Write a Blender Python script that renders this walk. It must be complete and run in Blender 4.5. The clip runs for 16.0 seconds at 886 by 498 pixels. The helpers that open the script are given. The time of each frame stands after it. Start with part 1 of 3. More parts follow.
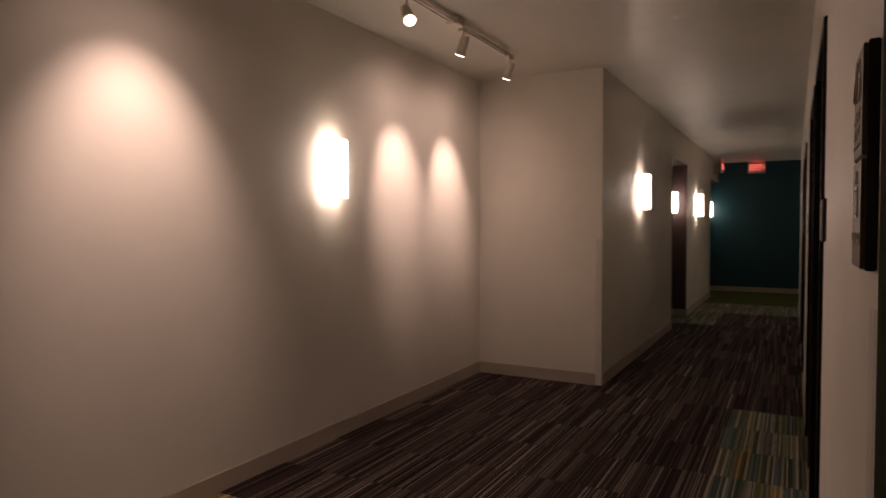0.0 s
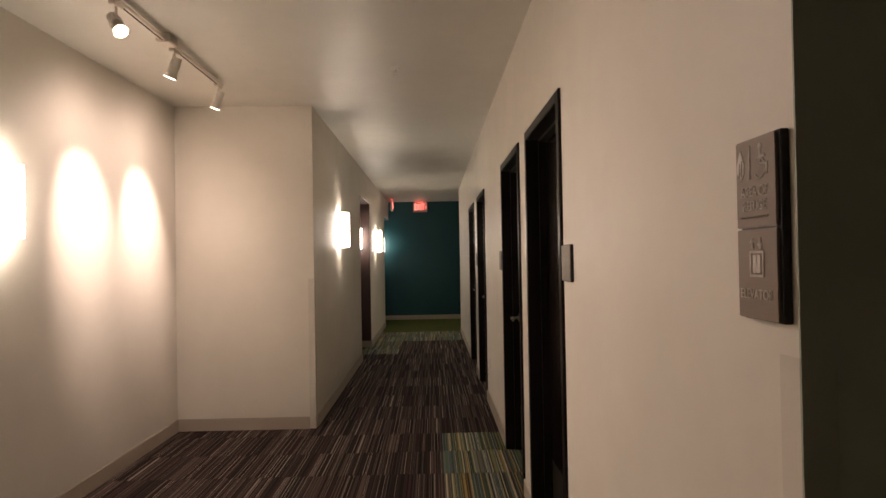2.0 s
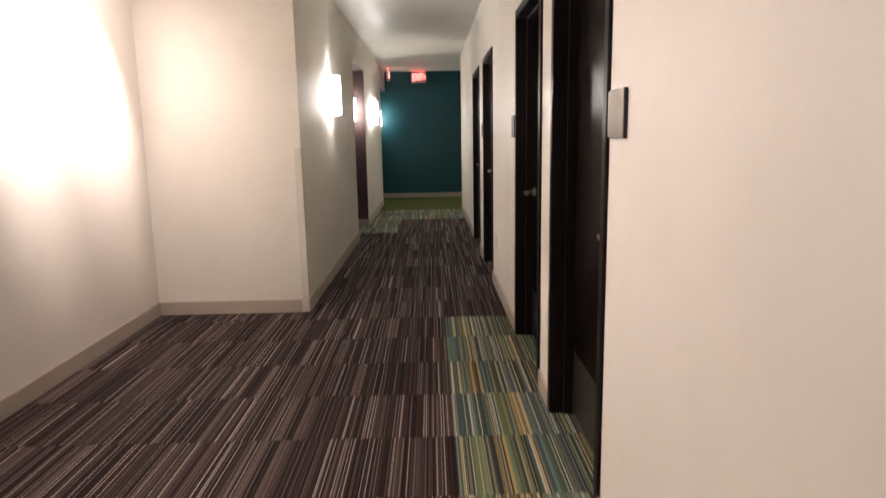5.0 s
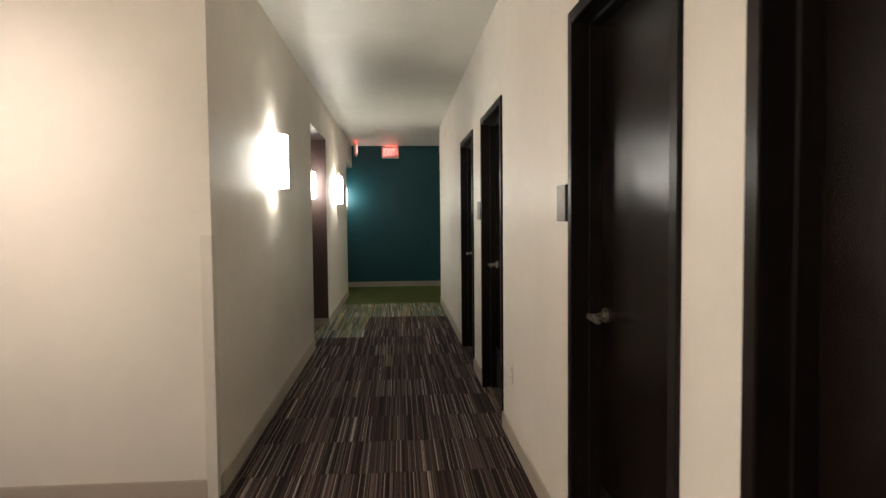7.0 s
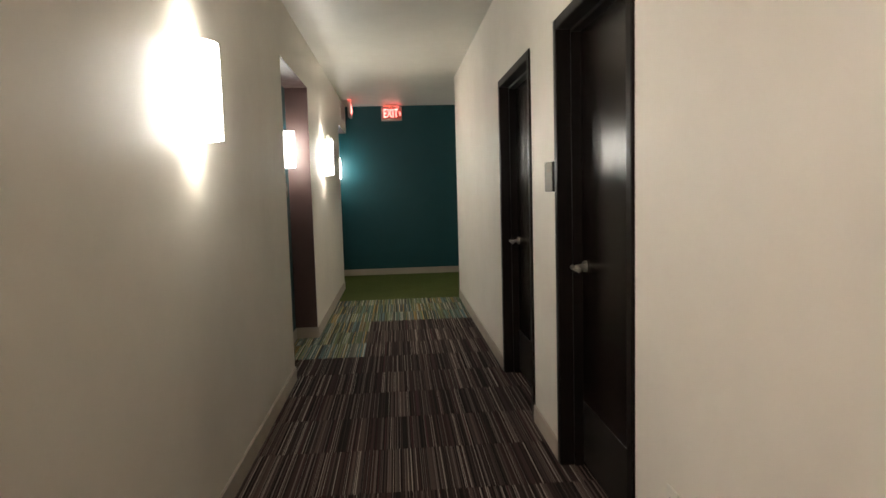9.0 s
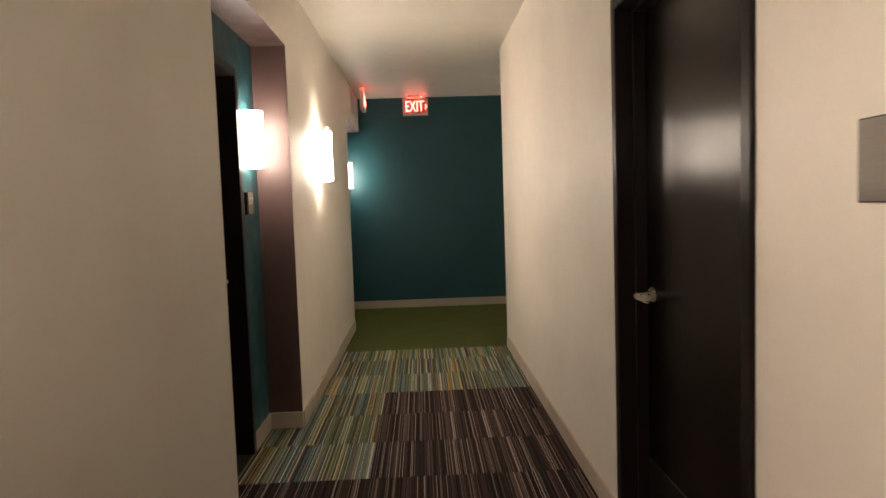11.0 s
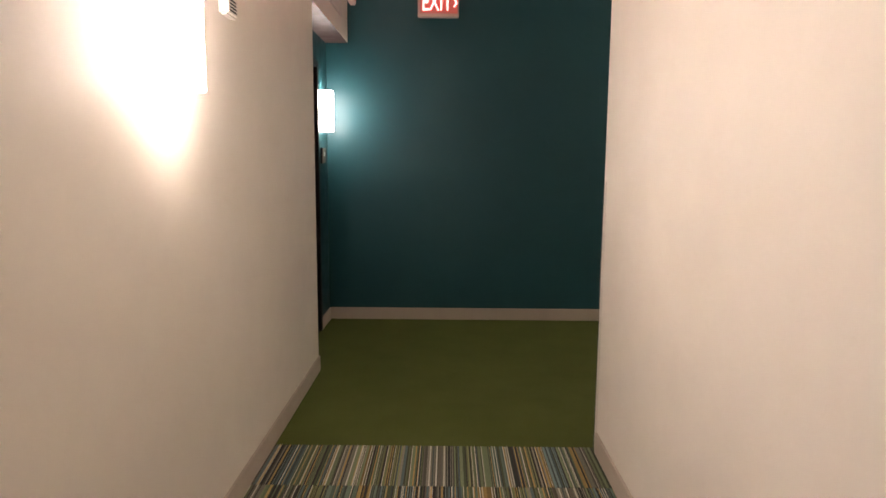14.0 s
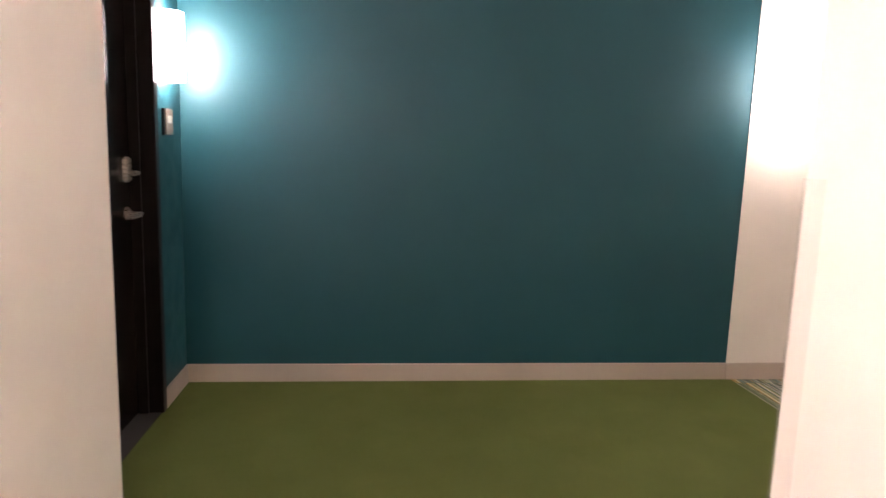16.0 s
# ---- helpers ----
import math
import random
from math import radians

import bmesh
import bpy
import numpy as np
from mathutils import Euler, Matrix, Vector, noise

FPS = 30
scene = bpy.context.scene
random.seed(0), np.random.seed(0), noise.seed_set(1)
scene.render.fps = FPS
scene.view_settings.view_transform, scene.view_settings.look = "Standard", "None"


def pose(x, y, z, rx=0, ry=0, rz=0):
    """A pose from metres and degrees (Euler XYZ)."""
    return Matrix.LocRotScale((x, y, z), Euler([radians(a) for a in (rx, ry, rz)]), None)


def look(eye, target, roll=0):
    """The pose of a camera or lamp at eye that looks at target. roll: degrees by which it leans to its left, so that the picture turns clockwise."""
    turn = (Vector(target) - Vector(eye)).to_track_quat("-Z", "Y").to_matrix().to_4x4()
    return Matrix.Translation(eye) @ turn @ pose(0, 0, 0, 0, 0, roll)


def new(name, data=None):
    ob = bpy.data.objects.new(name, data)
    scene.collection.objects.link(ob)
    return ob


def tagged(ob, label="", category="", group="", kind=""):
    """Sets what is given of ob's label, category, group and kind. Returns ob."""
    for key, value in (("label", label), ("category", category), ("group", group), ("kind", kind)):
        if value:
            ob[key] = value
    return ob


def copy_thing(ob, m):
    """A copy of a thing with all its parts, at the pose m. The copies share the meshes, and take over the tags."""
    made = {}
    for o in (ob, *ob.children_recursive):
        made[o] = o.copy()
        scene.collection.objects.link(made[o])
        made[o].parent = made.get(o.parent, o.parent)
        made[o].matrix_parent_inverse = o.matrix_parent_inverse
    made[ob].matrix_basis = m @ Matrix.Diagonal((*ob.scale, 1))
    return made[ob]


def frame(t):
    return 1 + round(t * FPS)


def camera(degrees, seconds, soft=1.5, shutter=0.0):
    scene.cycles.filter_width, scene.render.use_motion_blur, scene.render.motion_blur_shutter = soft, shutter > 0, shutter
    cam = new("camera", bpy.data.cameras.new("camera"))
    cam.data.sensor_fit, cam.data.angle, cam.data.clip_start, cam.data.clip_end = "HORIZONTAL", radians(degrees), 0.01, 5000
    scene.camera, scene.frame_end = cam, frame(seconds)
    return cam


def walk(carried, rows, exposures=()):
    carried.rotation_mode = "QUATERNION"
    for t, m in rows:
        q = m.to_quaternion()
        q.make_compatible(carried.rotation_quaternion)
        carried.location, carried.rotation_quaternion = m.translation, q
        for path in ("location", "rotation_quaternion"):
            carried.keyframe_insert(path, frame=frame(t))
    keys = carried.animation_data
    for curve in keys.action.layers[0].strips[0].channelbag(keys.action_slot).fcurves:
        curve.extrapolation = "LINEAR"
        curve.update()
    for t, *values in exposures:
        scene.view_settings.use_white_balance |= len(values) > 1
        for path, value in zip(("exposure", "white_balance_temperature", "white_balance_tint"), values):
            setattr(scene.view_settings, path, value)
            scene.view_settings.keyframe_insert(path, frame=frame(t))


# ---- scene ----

cam = camera(69.1, 16.0, soft=1.5, shutter=0.3)
PATH = [
    (0, (0.504, -0.197, 1.353), (-0.453, 1.557, 1.286), -0.1),
    (0.5, (0.339, -0.144, 1.372), (-0.303, 1.749, 1.311), -1.4),
    (1, (0.164, -0.196, 1.399), (-0.067, 1.791, 1.414), -2.3),
    (1.5, (0.082, -0.199, 1.4), (0.066, 1.801, 1.416), -0.6),
    (2, (0.069, -0.171, 1.404), (0.103, 1.829, 1.431), -1.0),
    (2.5, (0.052, -0.179, 1.375), (0.096, 1.818, 1.291), -0.6),
    (3, (0.053, -0.178, 1.334), (0.091, 1.8, 1.041), 0.4),
    (3.5, (0.037, -0.187, 1.296), (0.077, 1.759, 0.839), 0.9),
    (4, (0.03, -0.16, 1.277), (0.05, 1.756, 0.702), 1.5),
    (4.5, (0.033, 0.044, 1.273), (0.064, 1.983, 0.781), -0.8),
    (5, (0.041, 0.387, 1.319), (0.073, 2.357, 0.974), -1.0),
    (5.2, (-0.005, 0.535, 1.316), (0.038, 2.518, 1.057), -0.7),
    (7.5, (-0.066, 2.664, 1.325), (0.1, 4.655, 1.228), -1.3),
    (8, (-0.084, 3.146, 1.317), (0.082, 5.137, 1.219), -2.5),
    (8.5, (-0.116, 3.669, 1.31), (-0.001, 5.662, 1.19), -0.7),
    (9, (-0.155, 4.174, 1.319), (-0.016, 6.162, 1.141), -1.6),
    (11.5, (-0.168, 6.775, 1.325), (-0.142, 8.771, 1.192), -1.2),
    (12, (-0.189, 7.272, 1.325), (-0.218, 9.266, 1.166), -0.8),
    (12.5, (-0.159, 7.772, 1.338), (-0.248, 9.758, 1.124), -2.6),
    (13, (-0.171, 8.247, 1.322), (-0.315, 10.229, 1.095), -1.4),
    (13.5, (-0.122, 8.744, 1.343), (-0.128, 10.729, 1.094), -2.1),
    (14, (-0.106, 9.241, 1.327), (-0.118, 11.223, 1.061), 0.4),
    (14.5, (-0.078, 9.695, 1.282), (-0.025, 11.679, 1.037), -0.9),
    (15, (-0.092, 10.198, 1.247), (-0.023, 12.185, 1.028), 0.8),
    (15.2, (-0.129, 10.405, 1.298), (-0.032, 12.388, 1.058), 1.3),
    (15.5, (-0.133, 10.669, 1.285), (0.033, 12.646, 1.031), 0.2),
    (16, (-0.11, 11.139, 1.271), (0.107, 13.105, 0.977), 1.9),
]
EXPOSURES = [
    (0.0, -0.50, 7600, 28), (0.5, -0.40, 7600, 28), (1.0, 0.25, 7500, 21), (1.5, 0.50, 7400, 16), (2.0, 0.75, 7150, 16), (2.5, 0.85, 6900, 15), (3.5, 1.47, 6300, 14),
    (4.0, 1.72, 6150, 12), (5.0, 1.70, 6150, 13), (7.5, 1.47, 6250, 5), (9.0, 1.52, 6300, 7), (11.5, 1.75, 7500, 20), (13.0, 1.82, 7200, 24),
    (14.0, 2.00, 7000, 26), (15.0, 2.30, 6700, 28), (15.5, 2.65, 6600, 25), (16.0, 3.25, 6500, 31)]
walk(cam, [(t, look(eye, target, roll)) for t, eye, target, roll in PATH], EXPOSURES)

# ---- world and lights: an inner corridor, no daylight reaches it ----
world = bpy.data.worlds.new("world")
world.use_nodes = True
world.node_tree.nodes["Background"].inputs["Color"].default_value = (0.02, 0.02, 0.02, 1)
world.node_tree.nodes["Background"].inputs["Strength"].default_value = 0.2
scene.world = world

SCONCE_COLOUR = (1.0, 0.925, 0.83)
SCONCE_GLOW = 12.5
SCONCE_BULB = 0.6
SPOT_COLOUR = (1.0, 0.82, 0.74)
SPOT_WATTS = 150.0

# ---- plan, metres ----
XR, XL, XA = 0.595, -0.922, -2.068      # right wall, left wall, alcove wall
ZC = 2.70                               # ceiling
Y_LOBBY, Y_ALC, Y_RC, Y_LC, Y_END = 0.748, 5.23, 12.13, 13.23, 14.615
XN, XN1 = -1.10, -1.125                              # back of the door niches
Y_BACK, X_LOBBY, X_SIDE = -2.6, 2.6, 5.0
ROW = 0.482                             # carpet tile
Z_HEAD = 2.285                          # head of the niches


# ---- materials ----
def mat(name, colour, rough=0.6, metal=0.0, emit=None, strength=0.0):
    m = bpy.data.materials.new(name)
    m.use_nodes = True
    p = m.node_tree.nodes["Principled BSDF"]
    p.inputs["Base Color"].default_value = (*colour, 1)
    p.inputs["Roughness"].default_value = rough
    p.inputs["Metallic"].default_value = metal
    if emit:
        p.inputs["Emission Color"].default_value = (*emit, 1)
        p.inputs["Emission Strength"].default_value = strength
    return m


def node(m, kind, **values):
    n = m.node_tree.nodes.new(kind)
    for k, v in values.items():
        n.inputs[k].default_value = v
    return n


def link(m, a, b):
    m.node_tree.links.new(a, b)


def shader(m):
    return m.node_tree.nodes["Principled BSDF"]


def ramp(m, stops, interpolation="LINEAR"):
    n = m.node_tree.nodes.new("ShaderNodeValToRGB")
    r = n.color_ramp
    r.interpolation = interpolation
    while len(r.elements) < len(stops):
        r.elements.new(0.5)
    for e, (at, c) in zip(r.elements, stops):
        e.position, e.color = at, (*c, 1)
    return n


def paint(name, colour, rough=0.55, wear=0.06, texture=260, relief=0.08):
    """Rolled wall paint: orange-peel relief, faint scuffs and uneven sheen."""
    m = mat(name, colour, rough)
    co = node(m, "ShaderNodeTexCoord")
    big = node(m, "ShaderNodeTexNoise", Scale=1.3, Detail=5.0, Roughness=0.6)
    link(m, co.outputs["Object"], big.inputs["Vector"])
    lo = tuple(c * (1 - wear) for c in colour)
    hi = tuple(min(1, c * (1 + wear * 0.6)) for c in colour)
    r = ramp(m, ((0.3, lo), (0.7, hi)))
    link(m, big.outputs["Fac"], r.inputs["Fac"])
    link(m, r.outputs["Color"], shader(m).inputs["Base Color"])
    rr = ramp(m, ((0.3, (rough - 0.06,) * 3), (0.7, (rough + 0.08,) * 3)))
    mid = node(m, "ShaderNodeTexNoise", Scale=9.0, Detail=4.0)
    link(m, co.outputs["Object"], mid.inputs["Vector"])
    link(m, mid.outputs["Fac"], rr.inputs["Fac"])
    link(m, rr.outputs["Color"], shader(m).inputs["Roughness"])
    fine = node(m, "ShaderNodeTexNoise", Scale=float(texture), Detail=2.0)
    link(m, co.outputs["Object"], fine.inputs["Vector"])
    b = node(m, "ShaderNodeBump", Strength=relief, Distance=0.002)
    link(m, fine.outputs["Fac"], b.inputs["Height"])
    link(m, b.outputs["Normal"], shader(m).inputs["Normal"])
    return m


def wood(name, dark, light, rough=0.3):
    m = mat(name, dark, rough)
    co = node(m, "ShaderNodeTexCoord")
    mp = node(m, "ShaderNodeMapping", Scale=(40, 40, 1.6))
    link(m, co.outputs["Object"], mp.inputs["Vector"])
    n = node(m, "ShaderNodeTexNoise", Scale=2.0, Detail=6.0, Roughness=0.65, Distortion=0.6)
    link(m, mp.outputs["Vector"], n.inputs["Vector"])
    r = ramp(m, ((0.3, dark), (0.75, light)))
    link(m, n.outputs["Fac"], r.inputs["Fac"])
    link(m, r.outputs["Color"], shader(m).inputs["Base Color"])
    smear = node(m, "ShaderNodeTexNoise", Scale=3.5, Detail=3.0)
    link(m, co.outputs["Object"], smear.inputs["Vector"])
    rr = ramp(m, ((0.0, (rough - 0.03,) * 3), (1.0, (rough + 0.05,) * 3)))
    link(m, smear.outputs["Fac"], rr.inputs["Fac"])
    link(m, rr.outputs["Color"], shader(m).inputs["Roughness"])
    return m


def math_node(m, op, a, b=None):
    n = m.node_tree.nodes.new("ShaderNodeMath")
    n.operation = op
    for i, v in enumerate((a, b)):
        if v is None:
            continue
        if isinstance(v, (int, float)):
            n.inputs[i].default_value = v
        else:
            link(m, v, n.inputs[i])
    return n.outputs[0]


def striped_carpet(name, zones, stray, lines, line_share):
    """Loop-pile carpet tile with woven stripes along local y: zones of one hue, stripes of uneven tone in them, thin lines; each tile is cut from another place of the roll."""
    m = mat(name, zones[0][1], 0.95)
    shader(m).inputs["Specular IOR Level"].default_value = 0.15
    co = node(m, "ShaderNodeTexCoord")
    info = node(m, "ShaderNodeObjectInfo")
    sep = node(m, "ShaderNodeSeparateXYZ")
    link(m, co.outputs["Object"], sep.inputs[0])
    x = math_node(m, "ADD", sep.outputs["X"], math_node(m, "MULTIPLY", info.outputs["Random"], 37.0))
    warp = node(m, "ShaderNodeTexNoise", Scale=19.0, Detail=1.0)
    warp.noise_dimensions = "1D"
    link(m, x, warp.inputs["W"])
    xw = math_node(m, "ADD", x, math_node(m, "MULTIPLY", warp.outputs["Fac"], 0.03))

    def cells(size, offset):
        w = node(m, "ShaderNodeTexWhiteNoise")
        w.noise_dimensions = "1D"
        link(m, math_node(m, "ADD", math_node(m, "FLOOR", math_node(m, "DIVIDE", xw, size)), offset), w.inputs["W"])
        return w.outputs["Value"]

    def mixed(fac, first, second, blend="MIX"):
        n = node(m, "ShaderNodeMix")
        n.data_type, n.blend_type = "RGBA", blend
        if isinstance(fac, float):
            n.inputs[0].default_value = fac
        else:
            link(m, fac, n.inputs[0])
        link(m, first, n.inputs[6])
        link(m, second, n.inputs[7])
        return n.outputs[2]

    def picked(fac, stops):
        n = ramp(m, stops, "CONSTANT")
        link(m, fac, n.inputs["Fac"])
        return n.outputs["Color"]

    stripe, fine = cells(0.0085, 0.37), cells(0.0034, 0.71)
    colour = picked(cells(0.062, 0.13), zones)
    colour = mixed(math_node(m, "LESS_THAN", stripe, 0.24), colour, picked(math_node(m, "MULTIPLY", stripe, 4.1), stray))
    tones = picked(math_node(m, "FRACT", math_node(m, "MULTIPLY", stripe, 9.7)), ((0.0, (0.5,) * 3), (0.2, (0.78,) * 3), (0.45, (1.0,) * 3), (0.75, (1.3,) * 3)))
    colour = mixed(1.0, colour, tones, "MULTIPLY")
    colour = mixed(math_node(m, "LESS_THAN", fine, line_share), colour, picked(math_node(m, "DIVIDE", fine, line_share), lines))
    # yarn: short flecks along the stripe
    mp = node(m, "ShaderNodeMapping", Scale=(420, 90, 90))
    link(m, co.outputs["Object"], mp.inputs["Vector"])
    yarn = node(m, "ShaderNodeTexNoise", Scale=1.0, Detail=3.0)
    link(m, mp.outputs["Vector"], yarn.inputs["Vector"])
    tone = ramp(m, ((0.25, (0.62,) * 3), (0.75, (1.3,) * 3)))
    link(m, yarn.outputs["Fac"], tone.inputs["Fac"])
    mul = node(m, "ShaderNodeMix")
    mul.data_type, mul.blend_type = "RGBA", "MULTIPLY"
    mul.inputs[0].default_value = 1.0
    link(m, colour, mul.inputs[6])
    link(m, tone.outputs["Color"], mul.inputs[7])
    link(m, mul.outputs[2], shader(m).inputs["Base Color"])
    bump = node(m, "ShaderNodeBump", Strength=0.5, Distance=0.003)
    link(m, yarn.outputs["Fac"], bump.inputs["Height"])
    link(m, bump.outputs["Normal"], shader(m).inputs["Normal"])
    return m


def plain_carpet(name, lo, hi):
    m = mat(name, lo, 0.95)
    shader(m).inputs["Specular IOR Level"].default_value = 0.1
    co = node(m, "ShaderNodeTexCoord")
    big = node(m, "ShaderNodeTexNoise", Scale=2.6, Detail=5.0, Roughness=0.7)
    fine = node(m, "ShaderNodeTexNoise", Scale=230.0, Detail=3.0)
    link(m, co.outputs["Object"], big.inputs["Vector"])
    link(m, co.outputs["Object"], fine.inputs["Vector"])
    both = math_node(m, "ADD", math_node(m, "MULTIPLY", big.outputs["Fac"], 0.3), math_node(m, "MULTIPLY", fine.outputs["Fac"], 0.7))
    r = ramp(m, ((0.32, lo), (0.68, hi)))
    link(m, both, r.inputs["Fac"])
    link(m, r.outputs["Color"], shader(m).inputs["Base Color"])
    b = node(m, "ShaderNodeBump", Strength=0.6, Distance=0.003)
    link(m, fine.outputs["Fac"], b.inputs["Height"])
    link(m, b.outputs["Normal"], shader(m).inputs["Normal"])
    return m


def brushed(name, colour, rough):
    m = mat(name, colour, rough, 1.0)
    co = node(m, "ShaderNodeTexCoord")
    mp = node(m, "ShaderNodeMapping", Scale=(30, 30, 900))
    link(m, co.outputs["Object"], mp.inputs["Vector"])
    n = node(m, "ShaderNodeTexNoise", Scale=1.0, Detail=3.0)
    link(m, mp.outputs["Vector"], n.inputs["Vector"])
    rr = ramp(m, ((0.3, (rough - 0.08,) * 3), (0.7, (rough + 0.1,) * 3)))
    link(m, n.outputs["Fac"], rr.inputs["Fac"])
    link(m, rr.outputs["Color"], shader(m).inputs["Roughness"])
    return m


M_WALL = paint("wall_paint", (0.80, 0.75, 0.67), 0.5)
M_CEIL = paint("ceiling_paint", (0.72, 0.69, 0.62), 0.42, 0.05, 120, 0.12)
M_TEAL = paint("teal_paint", (0.0115, 0.073, 0.088), 0.43, 0.08)
shader(M_TEAL).inputs["Specular IOR Level"].default_value = 0.3
M_PLUM = paint("plum_paint", (0.098, 0.056, 0.050), 0.45, 0.08)
M_DARKWALL = paint("dark_grey_paint", (0.40, 0.44, 0.37), 0.5, 0.08)
M_BASE = paint("baseboard_paint", (0.47, 0.40, 0.33), 0.45, 0.1, 90, 0.05)
M_DOOR = wood("espresso_wood", (0.006, 0.004, 0.0035), (0.013, 0.0085, 0.007), 0.23)
M_FRAME = wood("espresso_frame", (0.009, 0.006, 0.005), (0.017, 0.012, 0.010), 0.36)
for dark_wood in (M_DOOR, M_FRAME):
    shader(dark_wood).inputs["Specular IOR Level"].default_value = 0.22
    shader(dark_wood).inputs["Anisotropic"].default_value = 0.75
    across = node(dark_wood, "ShaderNodeTangent")
    across.direction_type, across.axis = "RADIAL", "Z"
    link(dark_wood, across.outputs["Tangent"], shader(dark_wood).inputs["Tangent"])
M_STEEL = brushed("satin_nickel", (0.62, 0.57, 0.50), 0.28)
M_KICK = brushed("dark_kick_plate", (0.16, 0.145, 0.13), 0.36)
M_TRACK = brushed("track_metal", (0.72, 0.67, 0.60), 0.36)
M_CAN = brushed("lamp_can_enamel", (0.74, 0.69, 0.61), 0.42)
shader(M_CAN).inputs["Metallic"].default_value = 0.25
M_SIGN = brushed("sign_bronze", (0.235, 0.175, 0.135), 0.5)
shader(M_SIGN).inputs["Metallic"].default_value = 0.0
M_SIGNBACK = mat("sign_backing", (0.012, 0.010, 0.009), 0.4)
M_SIGNTEXT = mat("sign_raised_text", (0.66, 0.60, 0.53), 0.5)
M_PLATE = brushed("plate_metal", (0.27, 0.245, 0.215), 0.5)
M_WHITE = paint("white_plastic", (0.75, 0.72, 0.66), 0.4, 0.03)
M_GUARD = mat("clear_guard_plastic", (0.7, 0.66, 0.6), 0.3)
shader(M_GUARD).inputs["Alpha"].default_value = 0.05
M_SLOT = mat("dark_slot", (0.02, 0.02, 0.02), 0.7)
M_SHADE = mat("lit_glass_shade", (0.8, 0.78, 0.72), 0.4, 0, SCONCE_COLOUR, SCONCE_GLOW)
M_LED = mat("spot_lens", (0.8, 0.8, 0.8), 0.3, 0, (1.0, 0.85, 0.7), 25.0)
M_RED = mat("exit_letters", (0.7, 0.05, 0.04), 0.4, 0, (1.0, 0.19, 0.16), 2.6)
M_REDFACE = mat("exit_stencil_panel", (0.55, 0.27, 0.24), 0.4, 0, (1.0, 0.05, 0.04), 0.05)
M_REDTOP = mat("exit_top_glow", (0.7, 0.05, 0.04), 0.4, 0, (1.0, 0.10, 0.07), 9.0)
M_EXIT = paint("exit_housing", (0.55, 0.45, 0.40), 0.4, 0.03)
M_UNDER = mat("carpet_backing", (0.02, 0.018, 0.016), 0.95)
M_GREEN = plain_carpet("green_carpet", (0.0478, 0.0658, 0.0133), (0.0966, 0.117, 0.0323))
M_BROWN = striped_carpet(
    "brown_striped_carpet",
    ((0.0, (0.0401, 0.0213, 0.0191)), (0.35, (0.0646, 0.0427, 0.0363)), (0.6, (0.0311, 0.0193, 0.0172)), (0.8, (0.078, 0.0508, 0.0439))),
    ((0.0, (0.0156, 0.0102, 0.00859)), (0.5, (0.0948, 0.069, 0.0591)), (0.75, (0.049, 0.0193, 0.0201))),
    ((0.0, (0.0111, 0.00711, 0.00668)), (0.52, (0.144, 0.112, 0.0954)), (0.84, (0.311, 0.259, 0.215))),
    0.30)
M_MULTI = striped_carpet(
    "multicolour_striped_carpet",
    ((0.0, (0.133, 0.165, 0.0935)), (0.24, (0.116, 0.171, 0.165)), (0.42, (0.157, 0.171, 0.0825)), (0.58, (0.336, 0.234, 0.088)), (0.70, (0.157, 0.154, 0.121)), (0.86, (0.104, 0.148, 0.116))),
    ((0.0, (0.232, 0.217, 0.165)), (0.25, (0.0522, 0.0684, 0.0605)), (0.5, (0.116, 0.171, 0.176)), (0.72, (0.325, 0.228, 0.088)), (0.85, (0.139, 0.171, 0.099))),
    ((0.0, (0.0348, 0.0342, 0.0308)), (0.58, (0.487, 0.467, 0.385)), (0.88, (0.383, 0.262, 0.099))),
    0.32)


# ---- builders ----
def box(bm, x0, x1, y0, y1, z0, z1, bevel=0.0):
    m = Matrix.Translation(((x0 + x1) / 2, (y0 + y1) / 2, (z0 + z1) / 2)) @ Matrix.Diagonal((abs(x1 - x0), abs(y1 - y0), abs(z1 - z0), 1))
    made = bmesh.ops.create_cube(bm, size=1, matrix=m)["verts"]
    if bevel:
        edges = list({e for v in made for e in v.link_edges})
        bmesh.ops.bevel(bm, geom=edges, offset=bevel, segments=2, affect="EDGES", clamp_overlap=True)
    return bm


def tube(bm, a, b, r, r2=None, n=16):
    a, b = Vector(a), Vector(b)
    d = b - a
    m = Matrix.Translation((a + b) / 2) @ d.to_track_quat("Z", "Y").to_matrix().to_4x4()
    bmesh.ops.create_cone(bm, cap_ends=True, segments=n, radius1=r, radius2=r if r2 is None else r2, depth=d.length, matrix=m)
    return bm


def mesh_of(name, bm, material, smooth=False):
    me = bpy.data.meshes.new(name)
    bm.normal_update()
    bm.to_mesh(me)
    bm.free()
    me.materials.append(material)
    if smooth:
        for p in me.polygons:
            p.use_smooth = True
        me.set_sharp_from_angle(angle=radians(35))
    return me


def part(name, bm, material, parent, label="", smooth=False):
    ob = new(name, mesh_of(name, bm, material, smooth))
    ob.parent = parent
    if label:
        tagged(ob, label)
    return ob


def thing(name, at, label, category, group="", kind=""):
    ob = new(name)
    ob.empty_display_size = 0.1
    ob.matrix_basis = at
    return tagged(ob, label, category, group, kind)


def structure(name, bm, material, label, category):
    return tagged(new(name, mesh_of(name, bm, material)), label, category, kind="structure")


